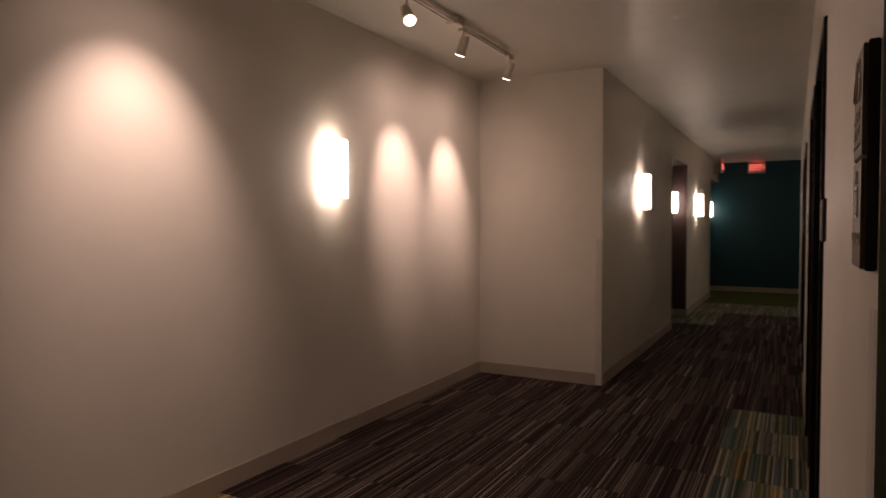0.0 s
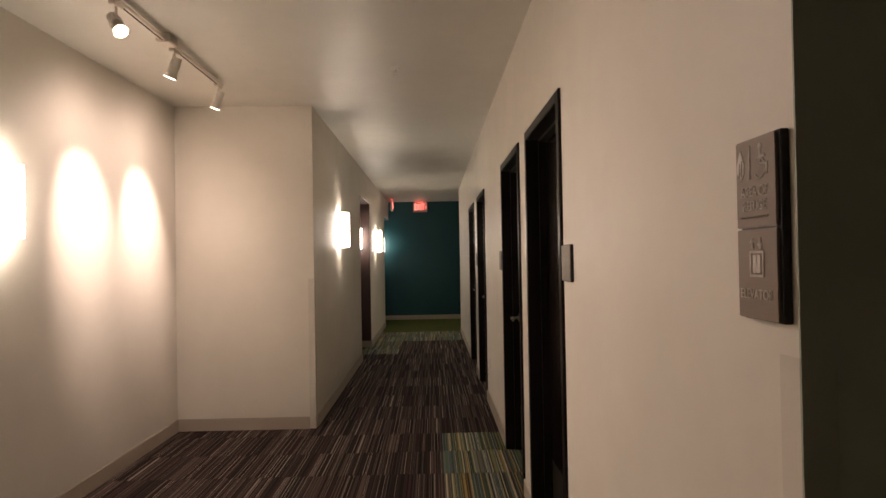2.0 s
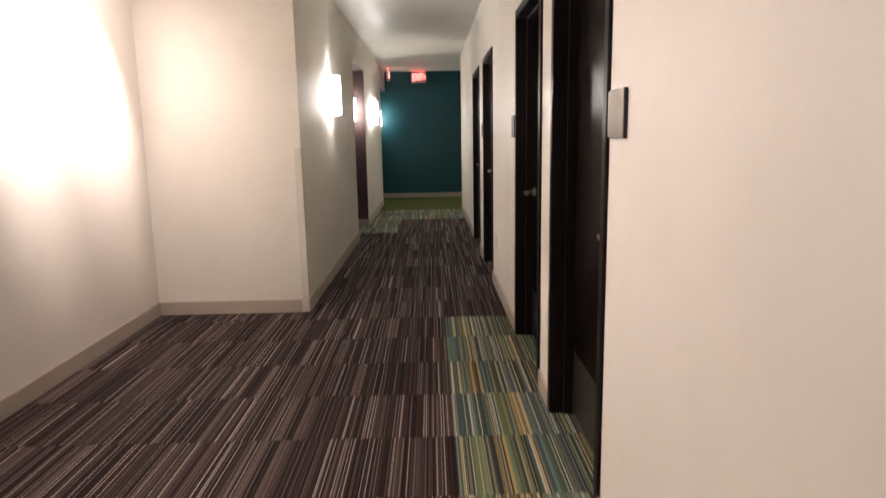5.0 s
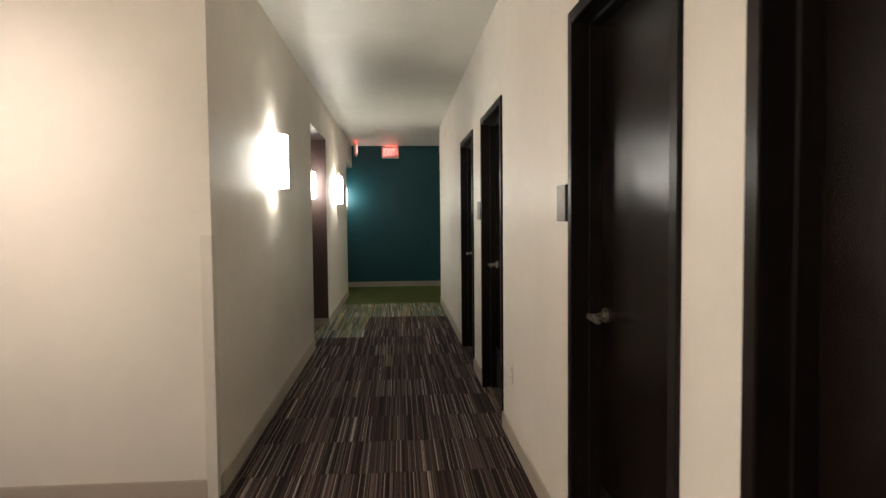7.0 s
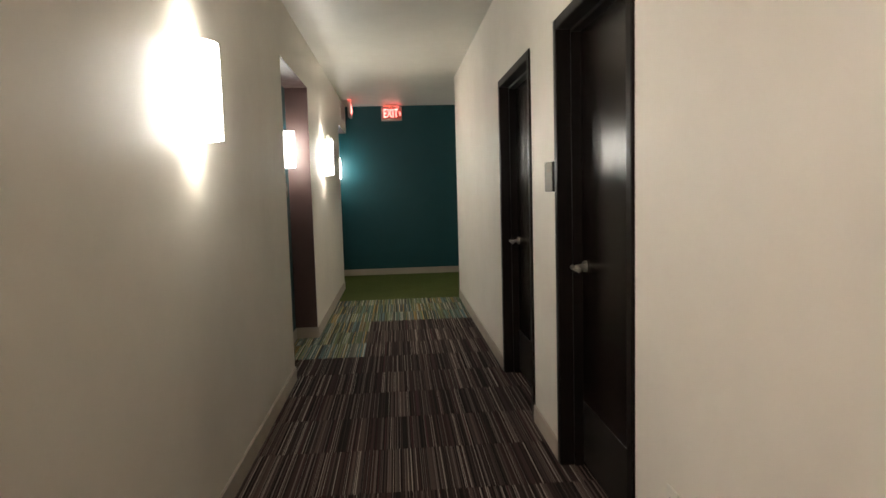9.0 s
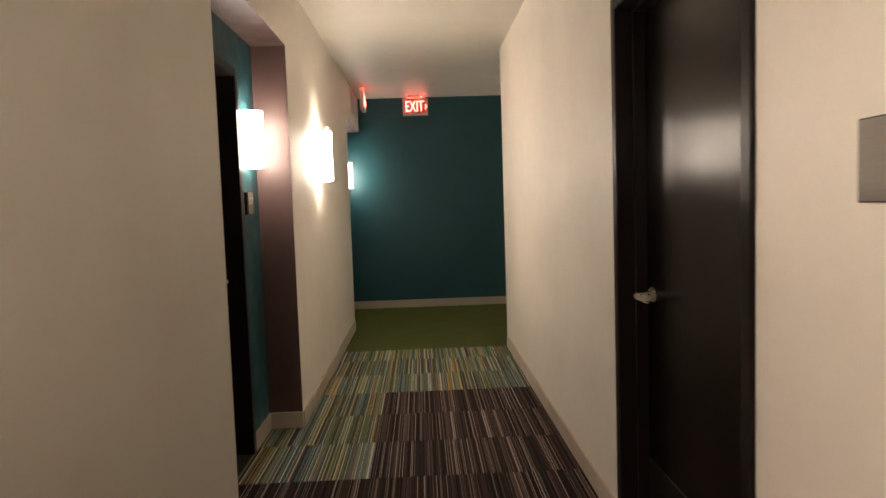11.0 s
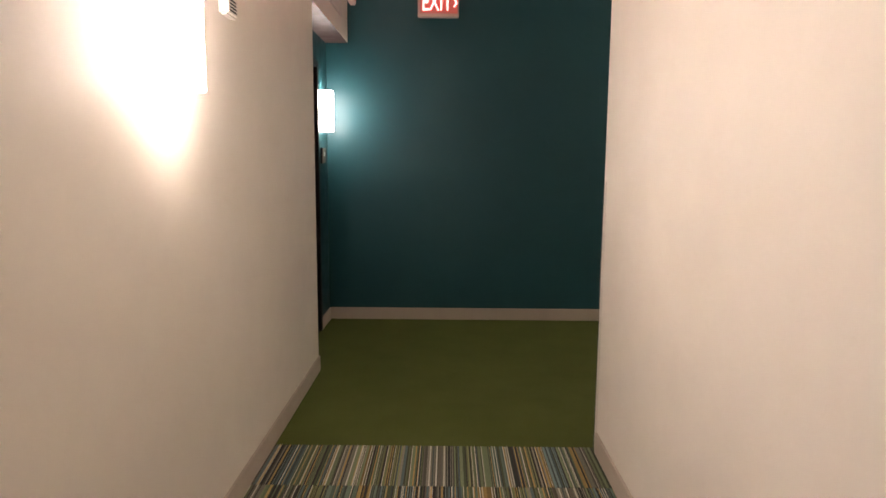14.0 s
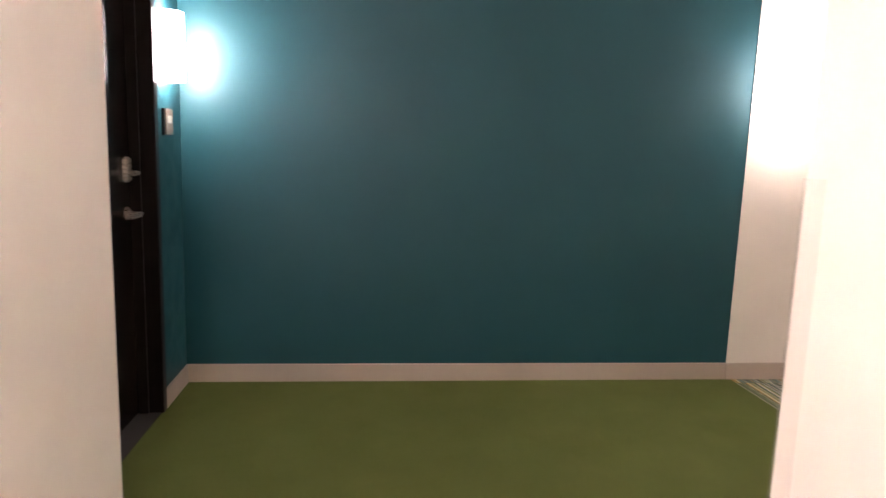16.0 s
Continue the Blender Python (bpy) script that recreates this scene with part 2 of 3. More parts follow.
def words(text, size, depth, material, parent, place, name="lettering", stretch=1.0):
    """Raised letters; place takes the text's plane (x along the words, y up) into the parent."""
    cu = bpy.data.curves.new(name, "FONT")
    cu.body, cu.size, cu.extrude, cu.align_x, cu.align_y = text, size, depth, "CENTER", "CENTER"
    tmp = new("tmp", cu)
    me = bpy.data.meshes.new_from_object(tmp.evaluated_get(bpy.context.evaluated_depsgraph_get()))
    bpy.data.objects.remove(tmp)
    me.transform(place @ Matrix.Diagonal((stretch, 1, 1, 1)))
    me.materials.clear()
    me.materials.append(material)
    ob = new(name, me)
    ob.parent = parent
    return ob


def pierced(bm, x0, x1, y0, y1, openings, ztop=ZC):
    """A wall along y with openings (from, to, height)."""
    y = y0
    for a, b, h in openings:
        if a > y:
            box(bm, x0, x1, y, a, 0, ztop)
        box(bm, x0, x1, a, b, h, ztop)
        y = b
    if y1 > y:
        box(bm, x0, x1, y, y1, 0, ztop)
    return bm


# ---- walls, ceiling ----
DOORS_RIGHT = [(2.395, 3.335, "near"), (3.62, 4.577, "far"), (6.16, 7.147, "far"), (7.70, 8.745, "far")]
H_DOOR = 2.078
structure("wall_right", pierced(bmesh.new(), XR, XR + 0.16, Y_LOBBY, Y_RC, [(a + 0.03, b - 0.03, H_DOOR - 0.03) for a, b, _ in DOORS_RIGHT]),
          M_WALL, "off-white painted corridor wall with four dark doors", "wall")
structure("wall_lobby", box(bmesh.new(), XR + 0.16, X_LOBBY, Y_LOBBY, Y_LOBBY + 0.16, 0, ZC), M_DARKWALL, "dark grey painted lobby wall", "wall")
structure("wall_lobby_end", box(bmesh.new(), XR, XR + 0.16, Y_LOBBY - 0.004, Y_LOBBY, 0, ZC), M_DARKWALL, "dark grey painted end of the corridor wall", "wall")
structure("wall_lobby_side", box(bmesh.new(), X_LOBBY, X_LOBBY + 0.15, Y_BACK, Y_LOBBY + 0.16, 0, ZC), M_WALL, "plain off-white lobby side wall", "wall")
structure("wall_back", box(bmesh.new(), XA - 0.15, X_LOBBY + 0.15, Y_BACK - 0.15, Y_BACK, 0, ZC), M_WALL, "plain off-white wall closing the lobby", "wall")
structure("wall_alcove", box(bmesh.new(), XA - 0.15, XA, Y_BACK, Y_ALC + 0.15, 0, ZC), M_WALL, "off-white wall washed by track spotlights", "wall")
structure("wall_alcove_end", box(bmesh.new(), XA, XL - 0.16, Y_ALC, Y_ALC + 0.15, 0, ZC), M_WALL, "off-white wall closing the alcove", "wall")
N1A, N1B = 8.76, 10.135
bm = bmesh.new()
box(bm, XL - 0.16, XL, Y_ALC, N1A, 0, ZC)
box(bm, XL - 0.16, XL, N1A, N1B, Z_HEAD, ZC)
box(bm, XL - 0.16, XL, N1B, Y_LC, 0, ZC)
box(bm, XL - 0.16, XL, Y_LC, Y_END, Z_HEAD, ZC)
structure("wall_left", bm, M_WALL, "off-white corridor wall with two recessed door niches", "wall")


def niche(tag, XN, y0, y1, door, far_side):
    a, b = door
    bm = pierced(bmesh.new(), XN - 0.2, XN, y0 - 0.15, y1 + 0.15, [(a + 0.03, b - 0.03, H_DOOR - 0.03)], Z_HEAD + 0.1)
    structure("wall_niche_" + tag, bm, M_TEAL, "teal painted back wall of a door niche", "wall")
    bm = box(bmesh.new(), XN, XL - 0.003, y0, y1, Z_HEAD - 0.004, Z_HEAD)
    if far_side:
        box(bm, XN, XL - 0.003, y1 - 0.004, y1, 0, Z_HEAD - 0.004)
    box(bm, XN, XL - 0.003, y0, y0 + 0.004, 0, Z_HEAD - 0.004)
    structure("niche_lining_" + tag, bm, M_PLUM, "plum brown painted sides and head of a door niche", "wall")


DOOR_N1, DOOR_N2 = (8.79, 9.765), (13.25, 14.235)
niche("1", XN1, N1A, N1B, DOOR_N1, True)
niche("2", XN, Y_LC, Y_END, DOOR_N2, False)
structure("wall_end", box(bmesh.new(), XN - 0.2, 1.982, Y_END, Y_END + 0.15, 0, ZC), M_TEAL, "dark teal painted wall across the corridor's end", "wall")
structure("wall_end_white", box(bmesh.new(), 1.982, X_SIDE, Y_END - 0.004, Y_END + 0.15, 0, ZC), M_WALL, "off-white wall of the side corridor", "wall")
structure("wall_side_corridor", box(bmesh.new(), XR + 0.16, X_SIDE, Y_RC - 0.15, Y_RC, 0, ZC), M_WALL, "off-white wall of the side corridor", "wall")
structure("wall_side_end", box(bmesh.new(), X_SIDE, X_SIDE + 0.15, Y_RC - 0.15, Y_END + 0.15, 0, ZC), M_WALL, "plain wall closing the side corridor", "wall")
structure("ceiling", box(bmesh.new(), XA - 0.3, X_SIDE + 0.2, Y_BACK - 0.2, Y_END + 0.2, ZC, ZC + 0.12), M_CEIL, "smooth off-white painted ceiling", "ceiling")


# ---- baseboards ----
def baseboard(x0, y0, x1, y1, nx, ny):
    """A painted board along the wall's foot from one corner to the other; nx, ny point into the room."""
    bm = bmesh.new()
    t, h = 0.011, 0.1
    box(bm, min(x0, x1, x0 + nx * t), max(x0, x1, x0 + nx * t), min(y0, y1, y0 + ny * t), max(y0, y1, y0 + ny * t), 0.0, h)
    top = [e for e in bm.edges if all(v.co.z > h - 1e-4 for v in e.verts)]
    bmesh.ops.bevel(bm, geom=top, offset=0.004, segments=2, affect="EDGES")
    structure("baseboard", bm, M_BASE, "tan painted baseboard along the wall's foot", "baseboard")


edges_right = [Y_LOBBY + 0.05] + [v for a, b, _ in DOORS_RIGHT for v in (a, b)] + [Y_RC - 0.05]
for a, b in zip(edges_right[::2], edges_right[1::2]):
    baseboard(XR, a, XR, b, -1, 0)
baseboard(XA, Y_BACK, XA, Y_ALC, 1, 0)
baseboard(XA + 0.011, Y_ALC, XL - 0.05, Y_ALC, 0, -1)
baseboard(XL, Y_ALC + 0.05, XL, N1A, 1, 0)
baseboard(XL, N1B, XL, Y_LC, 1, 0)
baseboard(XN1, DOOR_N1[1], XN1, N1B - 0.004, 1, 0)
baseboard(XN1 + 0.011, N1B - 0.004, XL, N1B - 0.004, 0, -1)
baseboard(XN, DOOR_N2[1], XN, Y_END, 1, 0)
baseboard(XN + 0.011, Y_END, 1.982, Y_END, 0, -1)
baseboard(1.982, Y_END - 0.004, X_SIDE, Y_END - 0.004, 0, -1)
baseboard(XR + 0.16, Y_RC, X_SIDE, Y_RC, 0, 1)
baseboard(XR + 0.1, Y_LOBBY - 0.004, X_LOBBY, Y_LOBBY - 0.004, 0, -1)


# ---- corner guards ----
def corner_guard(x, y, dx, dy, z1):
    """An L of plastic over a wall corner; the wall lies towards dx, dy."""
    bm = bmesh.new()
    box(bm, x - dx * 0.004, x + dx * 0.05, y - dy * 0.004, y - dy * 0.001, 0.0, z1)
    box(bm, x - dx * 0.004, x - dx * 0.001, y - dy * 0.001, y + dy * 0.05, 0.0, z1)
    tagged(new("corner_guard", mesh_of("corner_guard", bm, M_GUARD)), "clear plastic corner guard on the lower wall corner", "corner guard", "corner guards", kind="structure")


corner_guard(XR, Y_LOBBY - 0.004, 1, 1, 1.25)
corner_guard(XR, Y_RC, 1, -1, 1.25)
corner_guard(XL, Y_ALC, -1, 1, 1.25)


# ---- doors ----
def lever(leaf, s, u, d, way, name="lever_handle"):
    """A lever on a round rose, at u along the wall, standing out of the leaf's face at depth d."""
    bm = bmesh.new()
    z = 0.962
    tube(bm, (s * d, u, z), (s * (d - 0.012), u, z), 0.028, 0.026, 24)
    tube(bm, (s * (d - 0.012), u, z), (s * (d - 0.062), u, z), 0.011, 0.010, 16)
    box(bm, s * (d - 0.072), s * (d - 0.055), min(u - way * 0.012, u + way * 0.12), max(u - way * 0.012, u + way * 0.12), z - 0.014, z + 0.010, 0.005)
    part(name, bm, M_STEEL, leaf, "satin nickel lever handle", True)


def door(tag, xw, s, y0, y1, latch, recess, lock=False, kick=True):
    """A flush wood door set back in a steel frame; s points into the wall."""
    yc, w = (y0 + y1) / 2, (y1 - y0) / 2
    th = thing("door_" + tag, pose(xw, yc, 0), "closed dark espresso wood door in a black-brown frame", "door", kind="structure")
    bm = bmesh.new()
    f, p, back = 0.048, 0.012, recess + 0.055
    for u0, u1, z0, z1 in ((-w, -w + f, 0, H_DOOR), (w - f, w, 0, H_DOOR), (-w + f, w - f, H_DOOR - f, H_DOOR)):
        box(bm, -s * p, s * back, u0, u1, z0, z1)
    for u0, u1, z0, z1 in ((-w + f, -w + f + 0.014, 0, H_DOOR - f), (w - f - 0.014, w - f, 0, H_DOOR - f), (-w + f + 0.014, w - f - 0.014, H_DOOR - f - 0.014, H_DOOR - f)):
        box(bm, s * (recess - 0.045), s * (recess - 0.001), u0, u1, z0, z1)
    bmesh.ops.bevel(bm, geom=[e for e in bm.edges if all(abs(v.co.x + s * p) < 1e-5 for v in e.verts)], offset=0.003, segments=2, affect="EDGES")
    part("door_frame", bm, M_FRAME, th)
    leaf = part("leaf", box(bmesh.new(), s * recess, s * (recess + 0.044), -w + f + 0.003, w - f - 0.003, 0.008, H_DOOR - f - 0.003, 0.002), M_DOOR, th)
    side = 1 if latch == "far" else -1
    u = side * (w - f - 0.07)
    lever(leaf, s, u, recess, -side)
    if lock:
        bm = box(bmesh.new(), s * (recess - 0.022), s * recess, u - 0.034, u + 0.034, 1.10, 1.21, 0.008)
        tube(bm, (s * (recess - 0.02), u, 1.14), (s * (recess - 0.05), u, 1.14), 0.012)
        box(bm, s * (recess - 0.058), s * (recess - 0.045), u - 0.022, u + 0.03, 1.132, 1.15, 0.003)
        part("deadbolt", bm, M_STEEL, leaf, "satin nickel electronic deadbolt", True)
        bm = tube(bmesh.new(), (s * recess, side * 0.08, 1.42), (s * (recess - 0.006), side * 0.08, 1.42), 0.008)
        part("peephole", bm, M_KICK, leaf, "small nickel peephole")
    if kick:
        part("kick_plate", box(bmesh.new(), s * (recess - 0.003), s * recess, -w + f + 0.02, w - f - 0.02, 0.025, 0.315), M_KICK, leaf, "dark brushed metal kick plate")
    for z in (0.25, 1.0, 1.78):
        part("hinge", tube(bmesh.new(), (s * (recess - 0.006), -side * (w - f - 0.004), z - 0.055), (s * (recess - 0.006), -side * (w - f - 0.004), z + 0.055), 0.007, n=10), M_FRAME, th)
    if lock:
        part("threshold", box(bmesh.new(), 0, s * back, -w + f, w - f, -0.002, 0.003), M_UNDER, th, "dark threshold strip")
    return th


for i, (a, b, latch) in enumerate(DOORS_RIGHT):
    door(str(i + 1), XR, 1, a, b, latch, 0.10)
door("5", XN1, -1, *DOOR_N1, "far", 0.13, True, False)
door("6", XN, -1, *DOOR_N2, "far", 0.10, True, False)


# ---- wall sconces ----
def sconce():
    """Bowed glass half-shade on a metal back plate; the wall is the plane x = 0."""
    th = thing("wall_sconce", pose(0, 0, 0), "lit white bowed glass wall sconce with metal bracket", "wall lamp", "corridor sconces")
    h, w, d = 0.36, 0.10, 0.10
    bm = bmesh.new()
    n, rings = 20, []
    for k in range(n + 1):
        a = math.pi * k / n
        c, q = -math.cos(a), math.sin(a) ** 0.75
        rings.append([bm.verts.new((0.012 + d * q * f, w * c * f, z)) for f in (1.0, 0.955) for z in (-h / 2, h / 2)])
    for r, t in zip(rings, rings[1:]):
        bm.faces.new((r[0], t[0], t[1], r[1]))
        bm.faces.new((r[2], r[3], t[3], t[2]))
        bm.faces.new((r[1], t[1], t[3], r[3]))
        bm.faces.new((r[0], r[2], t[2], t[0]))
    for r in (rings[0], rings[-1]):
        bm.faces.new((r[0], r[1], r[3], r[2]))
    bmesh.ops.recalc_face_normals(bm, faces=bm.faces)
    part("shade", bm, M_SHADE, th, "glowing white glass shade", True)
    # unseen glowing end caps, added to narrow the streaks, open mid-way by the wall
    gap = 0.010
    arc = [(0.012 + d * 0.95 * math.sin(math.pi * k / n) ** 0.75, -w * 0.95 * math.cos(math.pi * k / n)) for k in range(n + 1)]
    for z in (-h / 2 + 0.012, h / 2 - 0.012):
        bm = bmesh.new()
        for keep in (lambda y: y < -gap, lambda y: y > gap):
            side = [p for p in arc if keep(p[1])]
            inner = -gap if side[0][1] < 0 else gap
            edge = (max(p[0] for p in side), inner)
            ring = side + [edge, (0.012, inner)] if inner < 0 else [(0.012, inner), edge] + side
            bm.faces.new([bm.verts.new((x, y, z)) for x, y in ring])
        front = max(p[0] for p in arc)
        bm.faces.new([bm.verts.new((x, y, z)) for x, y in ((0.05, -gap), (front, -gap), (front, gap), (0.05, gap))])
        out = bmesh.ops.extrude_face_region(bm, geom=list(bm.faces))["geom"]
        bmesh.ops.translate(bm, vec=(0, 0, 0.003), verts=[v for v in out if isinstance(v, bmesh.types.BMVert)])
        bmesh.ops.recalc_face_normals(bm, faces=bm.faces)
        part("beam_end_cap", bm, M_SHADE, th)
    part("back_plate", box(bmesh.new(), 0, 0.010, -0.055, 0.055, -0.12, 0.12, 0.003), M_STEEL, th, "satin metal back plate")
    bm = box(bmesh.new(), 0.0, 0.085, -0.012, 0.012, -h / 2 - 0.012, -h / 2 - 0.004, 0.002)
    box(bm, 0.0, 0.008, -0.012, 0.012, -h / 2 - 0.012, -0.10)
    tube(bm, (0.078, 0, -h / 2 - 0.012), (0.078, 0, -h / 2 + 0.004), 0.007)
    part("bracket", bm, M_STEEL, th, "thin metal bracket under the shade")
    return th


def bulb(x, y, z):
    """The sconce's lamp inside the shade, which lets it out above and below only."""
    li = bpy.data.lights.new("sconce_bulb", "POINT")
    li.energy, li.color, li.shadow_soft_size = SCONCE_BULB, SCONCE_COLOUR, 0.015
    ob = new("sconce_bulb", li)
    ob.location = (x, y, z)


SCONCES = [(XA, 3.03, 1.72, 0), (XL, 6.72, 1.72, 0), (XN1, 9.925, 1.72, 0), (XL, 11.13, 1.71, 0), (XN, 14.36, 1.72, 0), (2.19, Y_END - 0.004, 1.74, -90)]
first = sconce()
for i, (x, y, z, turn) in enumerate(SCONCES):
    m = pose(x, y, z, 0, 0, turn)
    if i == 0:
        first.matrix_basis = m
    else:
        # the niches hold a smaller size of the same lamp
        copy_thing(first, m).scale = (0.88, 0.64, 0.86) if x in (XN1, XN) else (1.0, 1.0, 1.0)
    bulb(*(m @ Vector((0.06, 0, 0.02))))


# ---- track lights ----
track = thing("track_light_rail", pose(-1.43, 0, ZC), "brushed metal lighting track on the ceiling", "track light")
bm = box(bmesh.new(), -0.018, 0.018, 1.3, 4.47, -0.042, -0.022, 0.003)
part("rail", bm, M_TRACK, track)
part("rail_slot", box(bmesh.new(), -0.005, 0.005, 1.32, 4.45, -0.0435, -0.042), M_SLOT, track, "dark conductor slot")
part("power_feed", box(bmesh.new(), -0.04, 0.04, 3.46, 3.58, -0.05, 0, 0.006), M_TRACK, track, "metal canopy of the track")
for y in (1.4, 2.45, 4.36):
    part("standoff", tube(bmesh.new(), (0, y, -0.022), (0, y, 0), 0.012), M_TRACK, track)


def track_head(y, target, beam=52, power=1.0, field=130, spill=0.12, droop=0.0):
    """A lamp head on a swivel arm under the rail; its light goes to target, its can hangs lower by droop."""
    th = thing("track_spotlight", pose(-1.43, y, ZC - 0.042), "small metal track spotlight aimed at the wall", "spotlight", "track spotlights")
    part("adapter", box(bmesh.new(), -0.016, 0.016, -0.045, 0.045, -0.022, 0.0, 0.004), M_TRACK, th)
    pivot = Vector((0, 0, -0.10))
    way = (Vector(target) - Vector((0, 0, droop)) - (th.matrix_basis @ pivot)).normalized()
    bm = tube(bmesh.new(), (0, 0, -0.02), (0, 0, -0.075), 0.007)
    box(bm, -0.006, 0.006, -0.04, 0.04, -0.08, -0.07, 0.002)
    box(bm, -0.006, 0.006, -0.042, -0.036, -0.12, -0.07, 0.002)
    box(bm, -0.006, 0.006, 0.036, 0.042, -0.12, -0.07, 0.002)
    part("yoke", bm, M_TRACK, th)
    a, b, c = pivot - way * 0.055, pivot - way * 0.005, pivot + way * 0.07
    bm = tube(bmesh.new(), a, b, 0.027, 0.030, 24)
    tube(bm, b, pivot + way * 0.004, 0.034, 0.034, 24)
    tube(bm, pivot + way * 0.004, pivot + way * 0.045, 0.028, 0.030, 24)
    tube(bm, pivot + way * 0.045, c, 0.030, 0.041, 24)
    can = part("can", bm, M_CAN, th, "pale metal lamp housing with a flared rim", True)
    part("lens", tube(bmesh.new(), c, c + way * 0.003, 0.031, n=24), M_LED, can, "bright lamp lens")
    # a reflector lamp: a tight beam in a wide soft field
    for cone, share in ((beam, 1.0), (field, spill)):
        if not cone:
            continue
        li = bpy.data.lights.new("spot_lamp", "SPOT")
        li.energy, li.color, li.spot_size, li.spot_blend, li.shadow_soft_size = SPOT_WATTS * power * share, SPOT_COLOUR, radians(cone), 1.0, 0.03
        ob = new("spot_lamp", li)
        ob.matrix_basis = look(th.matrix_basis @ (c + way * 0.012), target)


track_head(1.60, (XA, 1.66, 1.46), 70, 0.56)
track_head(2.93, (0.2, 1.6, 0.3), 112, 0.33, 0)
track_head(3.63, (XA, 3.83, 1.66), 48, 0.74, 140, 0.15, droop=0.5)
track_head(4.41, (XA, 4.60, 1.66), 48, 0.72, 150, 0.13, droop=0.5)


# ---- signs and plates on the walls ----
def flag(parent, y0, y1, z0, z1, d0, d1, name, material, label="", bevel=0.0015):
    """A slab on the right wall, d0 to d1 out of it, in the thing's own coordinates."""
    return part(name, box(bmesh.new(), -d1, -d0, y0, y1, z0, z1, bevel), material, parent, label)


def on_right_wall(u, d, z):
    """The words' plane on the right wall, read from the corridor."""
    return Matrix.Translation((-d, u, z)) @ Euler((radians(90), 0, radians(-90))).to_matrix().to_4x4()


sign = thing("wall_sign", pose(XR, 0.823, 1.4415), "bronze area of refuge and elevator sign with raised symbols", "sign")
sign.scale = (1.0, 0.95, 0.93)
flag(sign, -0.066, 0.066, -0.155, 0.155, 0.0, 0.013, "backing", M_SIGNBACK, "black backing panel")
up = flag(sign, -0.059, 0.070, 0.0015, 0.153, 0.013, 0.018, "upper_panel", M_SIGN)
low = flag(sign, -0.059, 0.070, -0.153, -0.0015, 0.013, 0.018, "lower_panel", M_SIGN)
words("AREA OF", 0.024, 0.0008, M_SIGNTEXT, up, on_right_wall(0.008, 0.0186, 0.062), stretch=0.92)
words("REFUGE", 0.024, 0.0008, M_SIGNTEXT, up, on_right_wall(0.008, 0.0186, 0.038), stretch=0.92)
words("ELEVATOR", 0.024, 0.0008, M_SIGNTEXT, low, on_right_wall(0.008, 0.0186, -0.112), stretch=0.92)
bm = bmesh.new()
for k in range(9):
    box(bm, -0.0195, -0.018, 0.05 - k * 0.0105, 0.056 - k * 0.0105, 0.018, 0.021)
part("braille", bm, M_SIGN, up, "row of braille dots")
# flame, bar and wheelchair
bm = bmesh.new()
profile = [(0.0, 0.0), (0.013, 0.012), (0.014, 0.026), (0.008, 0.040), (0.001, 0.052), (-0.006, 0.036), (-0.013, 0.024), (-0.011, 0.010)]
ring = [bm.verts.new((-0.0185, 0.05 + u, 0.086 + z)) for u, z in profile]
face = bm.faces.new(ring)
out = bmesh.ops.extrude_face_region(bm, geom=[face])["geom"]
bmesh.ops.translate(bm, vec=(-0.001, 0, 0), verts=[v for v in out if isinstance(v, bmesh.types.BMVert)])
bmesh.ops.recalc_face_normals(bm, faces=bm.faces)
part("flame_symbol", bm, M_SIGNTEXT, up)
bm = bmesh.new()
for u, z0, z1 in ((0.046, 0.092, 0.120), (0.054, 0.090, 0.116)):
    tube(bm, (-0.0197, u + 0.001, z0), (-0.0197, u - 0.001, z1), 0.0014, 0.0006, 6)
part("flame_tongues", bm, M_SIGN, up, "bronze lines inside the flame")
bm = box(bmesh.new(), -0.0195, -0.018, 0.020, 0.0225, 0.084, 0.142)
part("divider_bar", bm, M_SIGNTEXT, up)
bm = tube(bmesh.new(), (-0.018, -0.014, 0.136), (-0.0195, -0.014, 0.136), 0.005)
box(bm, -0.0195, -0.018, -0.016, -0.012, 0.104, 0.130)
box(bm, -0.0195, -0.018, -0.032, -0.012, 0.104, 0.108)
box(bm, -0.0195, -0.018, -0.036, -0.032, 0.088, 0.108)
box(bm, -0.0195, -0.018, -0.028, -0.012, 0.117, 0.121)
for k in range(12):
    a0, a1 = radians(60 + k * 22), radians(60 + (k + 1) * 22)
    tube(bm, (-0.0188, -0.012 + 0.017 * math.cos(a0), 0.100 + 0.017 * math.sin(a0)), (-0.0188, -0.012 + 0.017 * math.cos(a1), 0.100 + 0.017 * math.sin(a1)), 0.0017, n=6)
part("wheelchair_symbol", bm, M_SIGNTEXT, up)
# elevator car with arrows
bm = bmesh.new()
for u0, u1, z0, z1 in ((-0.018, 0.026, -0.082, -0.078), (-0.018, 0.026, -0.042, -0.038), (-0.018, -0.014, -0.078, -0.042), (0.022, 0.026, -0.078, -0.042), (0.0055, 0.016, -0.075, -0.045), (-0.008, 0.0025, -0.075, -0.045)):
    box(bm, -0.0195, -0.018, u0, u1, z0, z1)
for u, dz in ((0.016, 1), (-0.008, -1)):
    box(bm, -0.0195, -0.018, u - 0.0022, u + 0.0022, -0.034, -0.016)
    tip = -0.014 if dz > 0 else -0.036
    vs = [bm.verts.new((-0.0195, u + q, z)) for q, z in ((-0.009, tip - dz * 0.010), (0.009, tip - dz * 0.010), (0, tip))]
    bm.faces.new(vs)
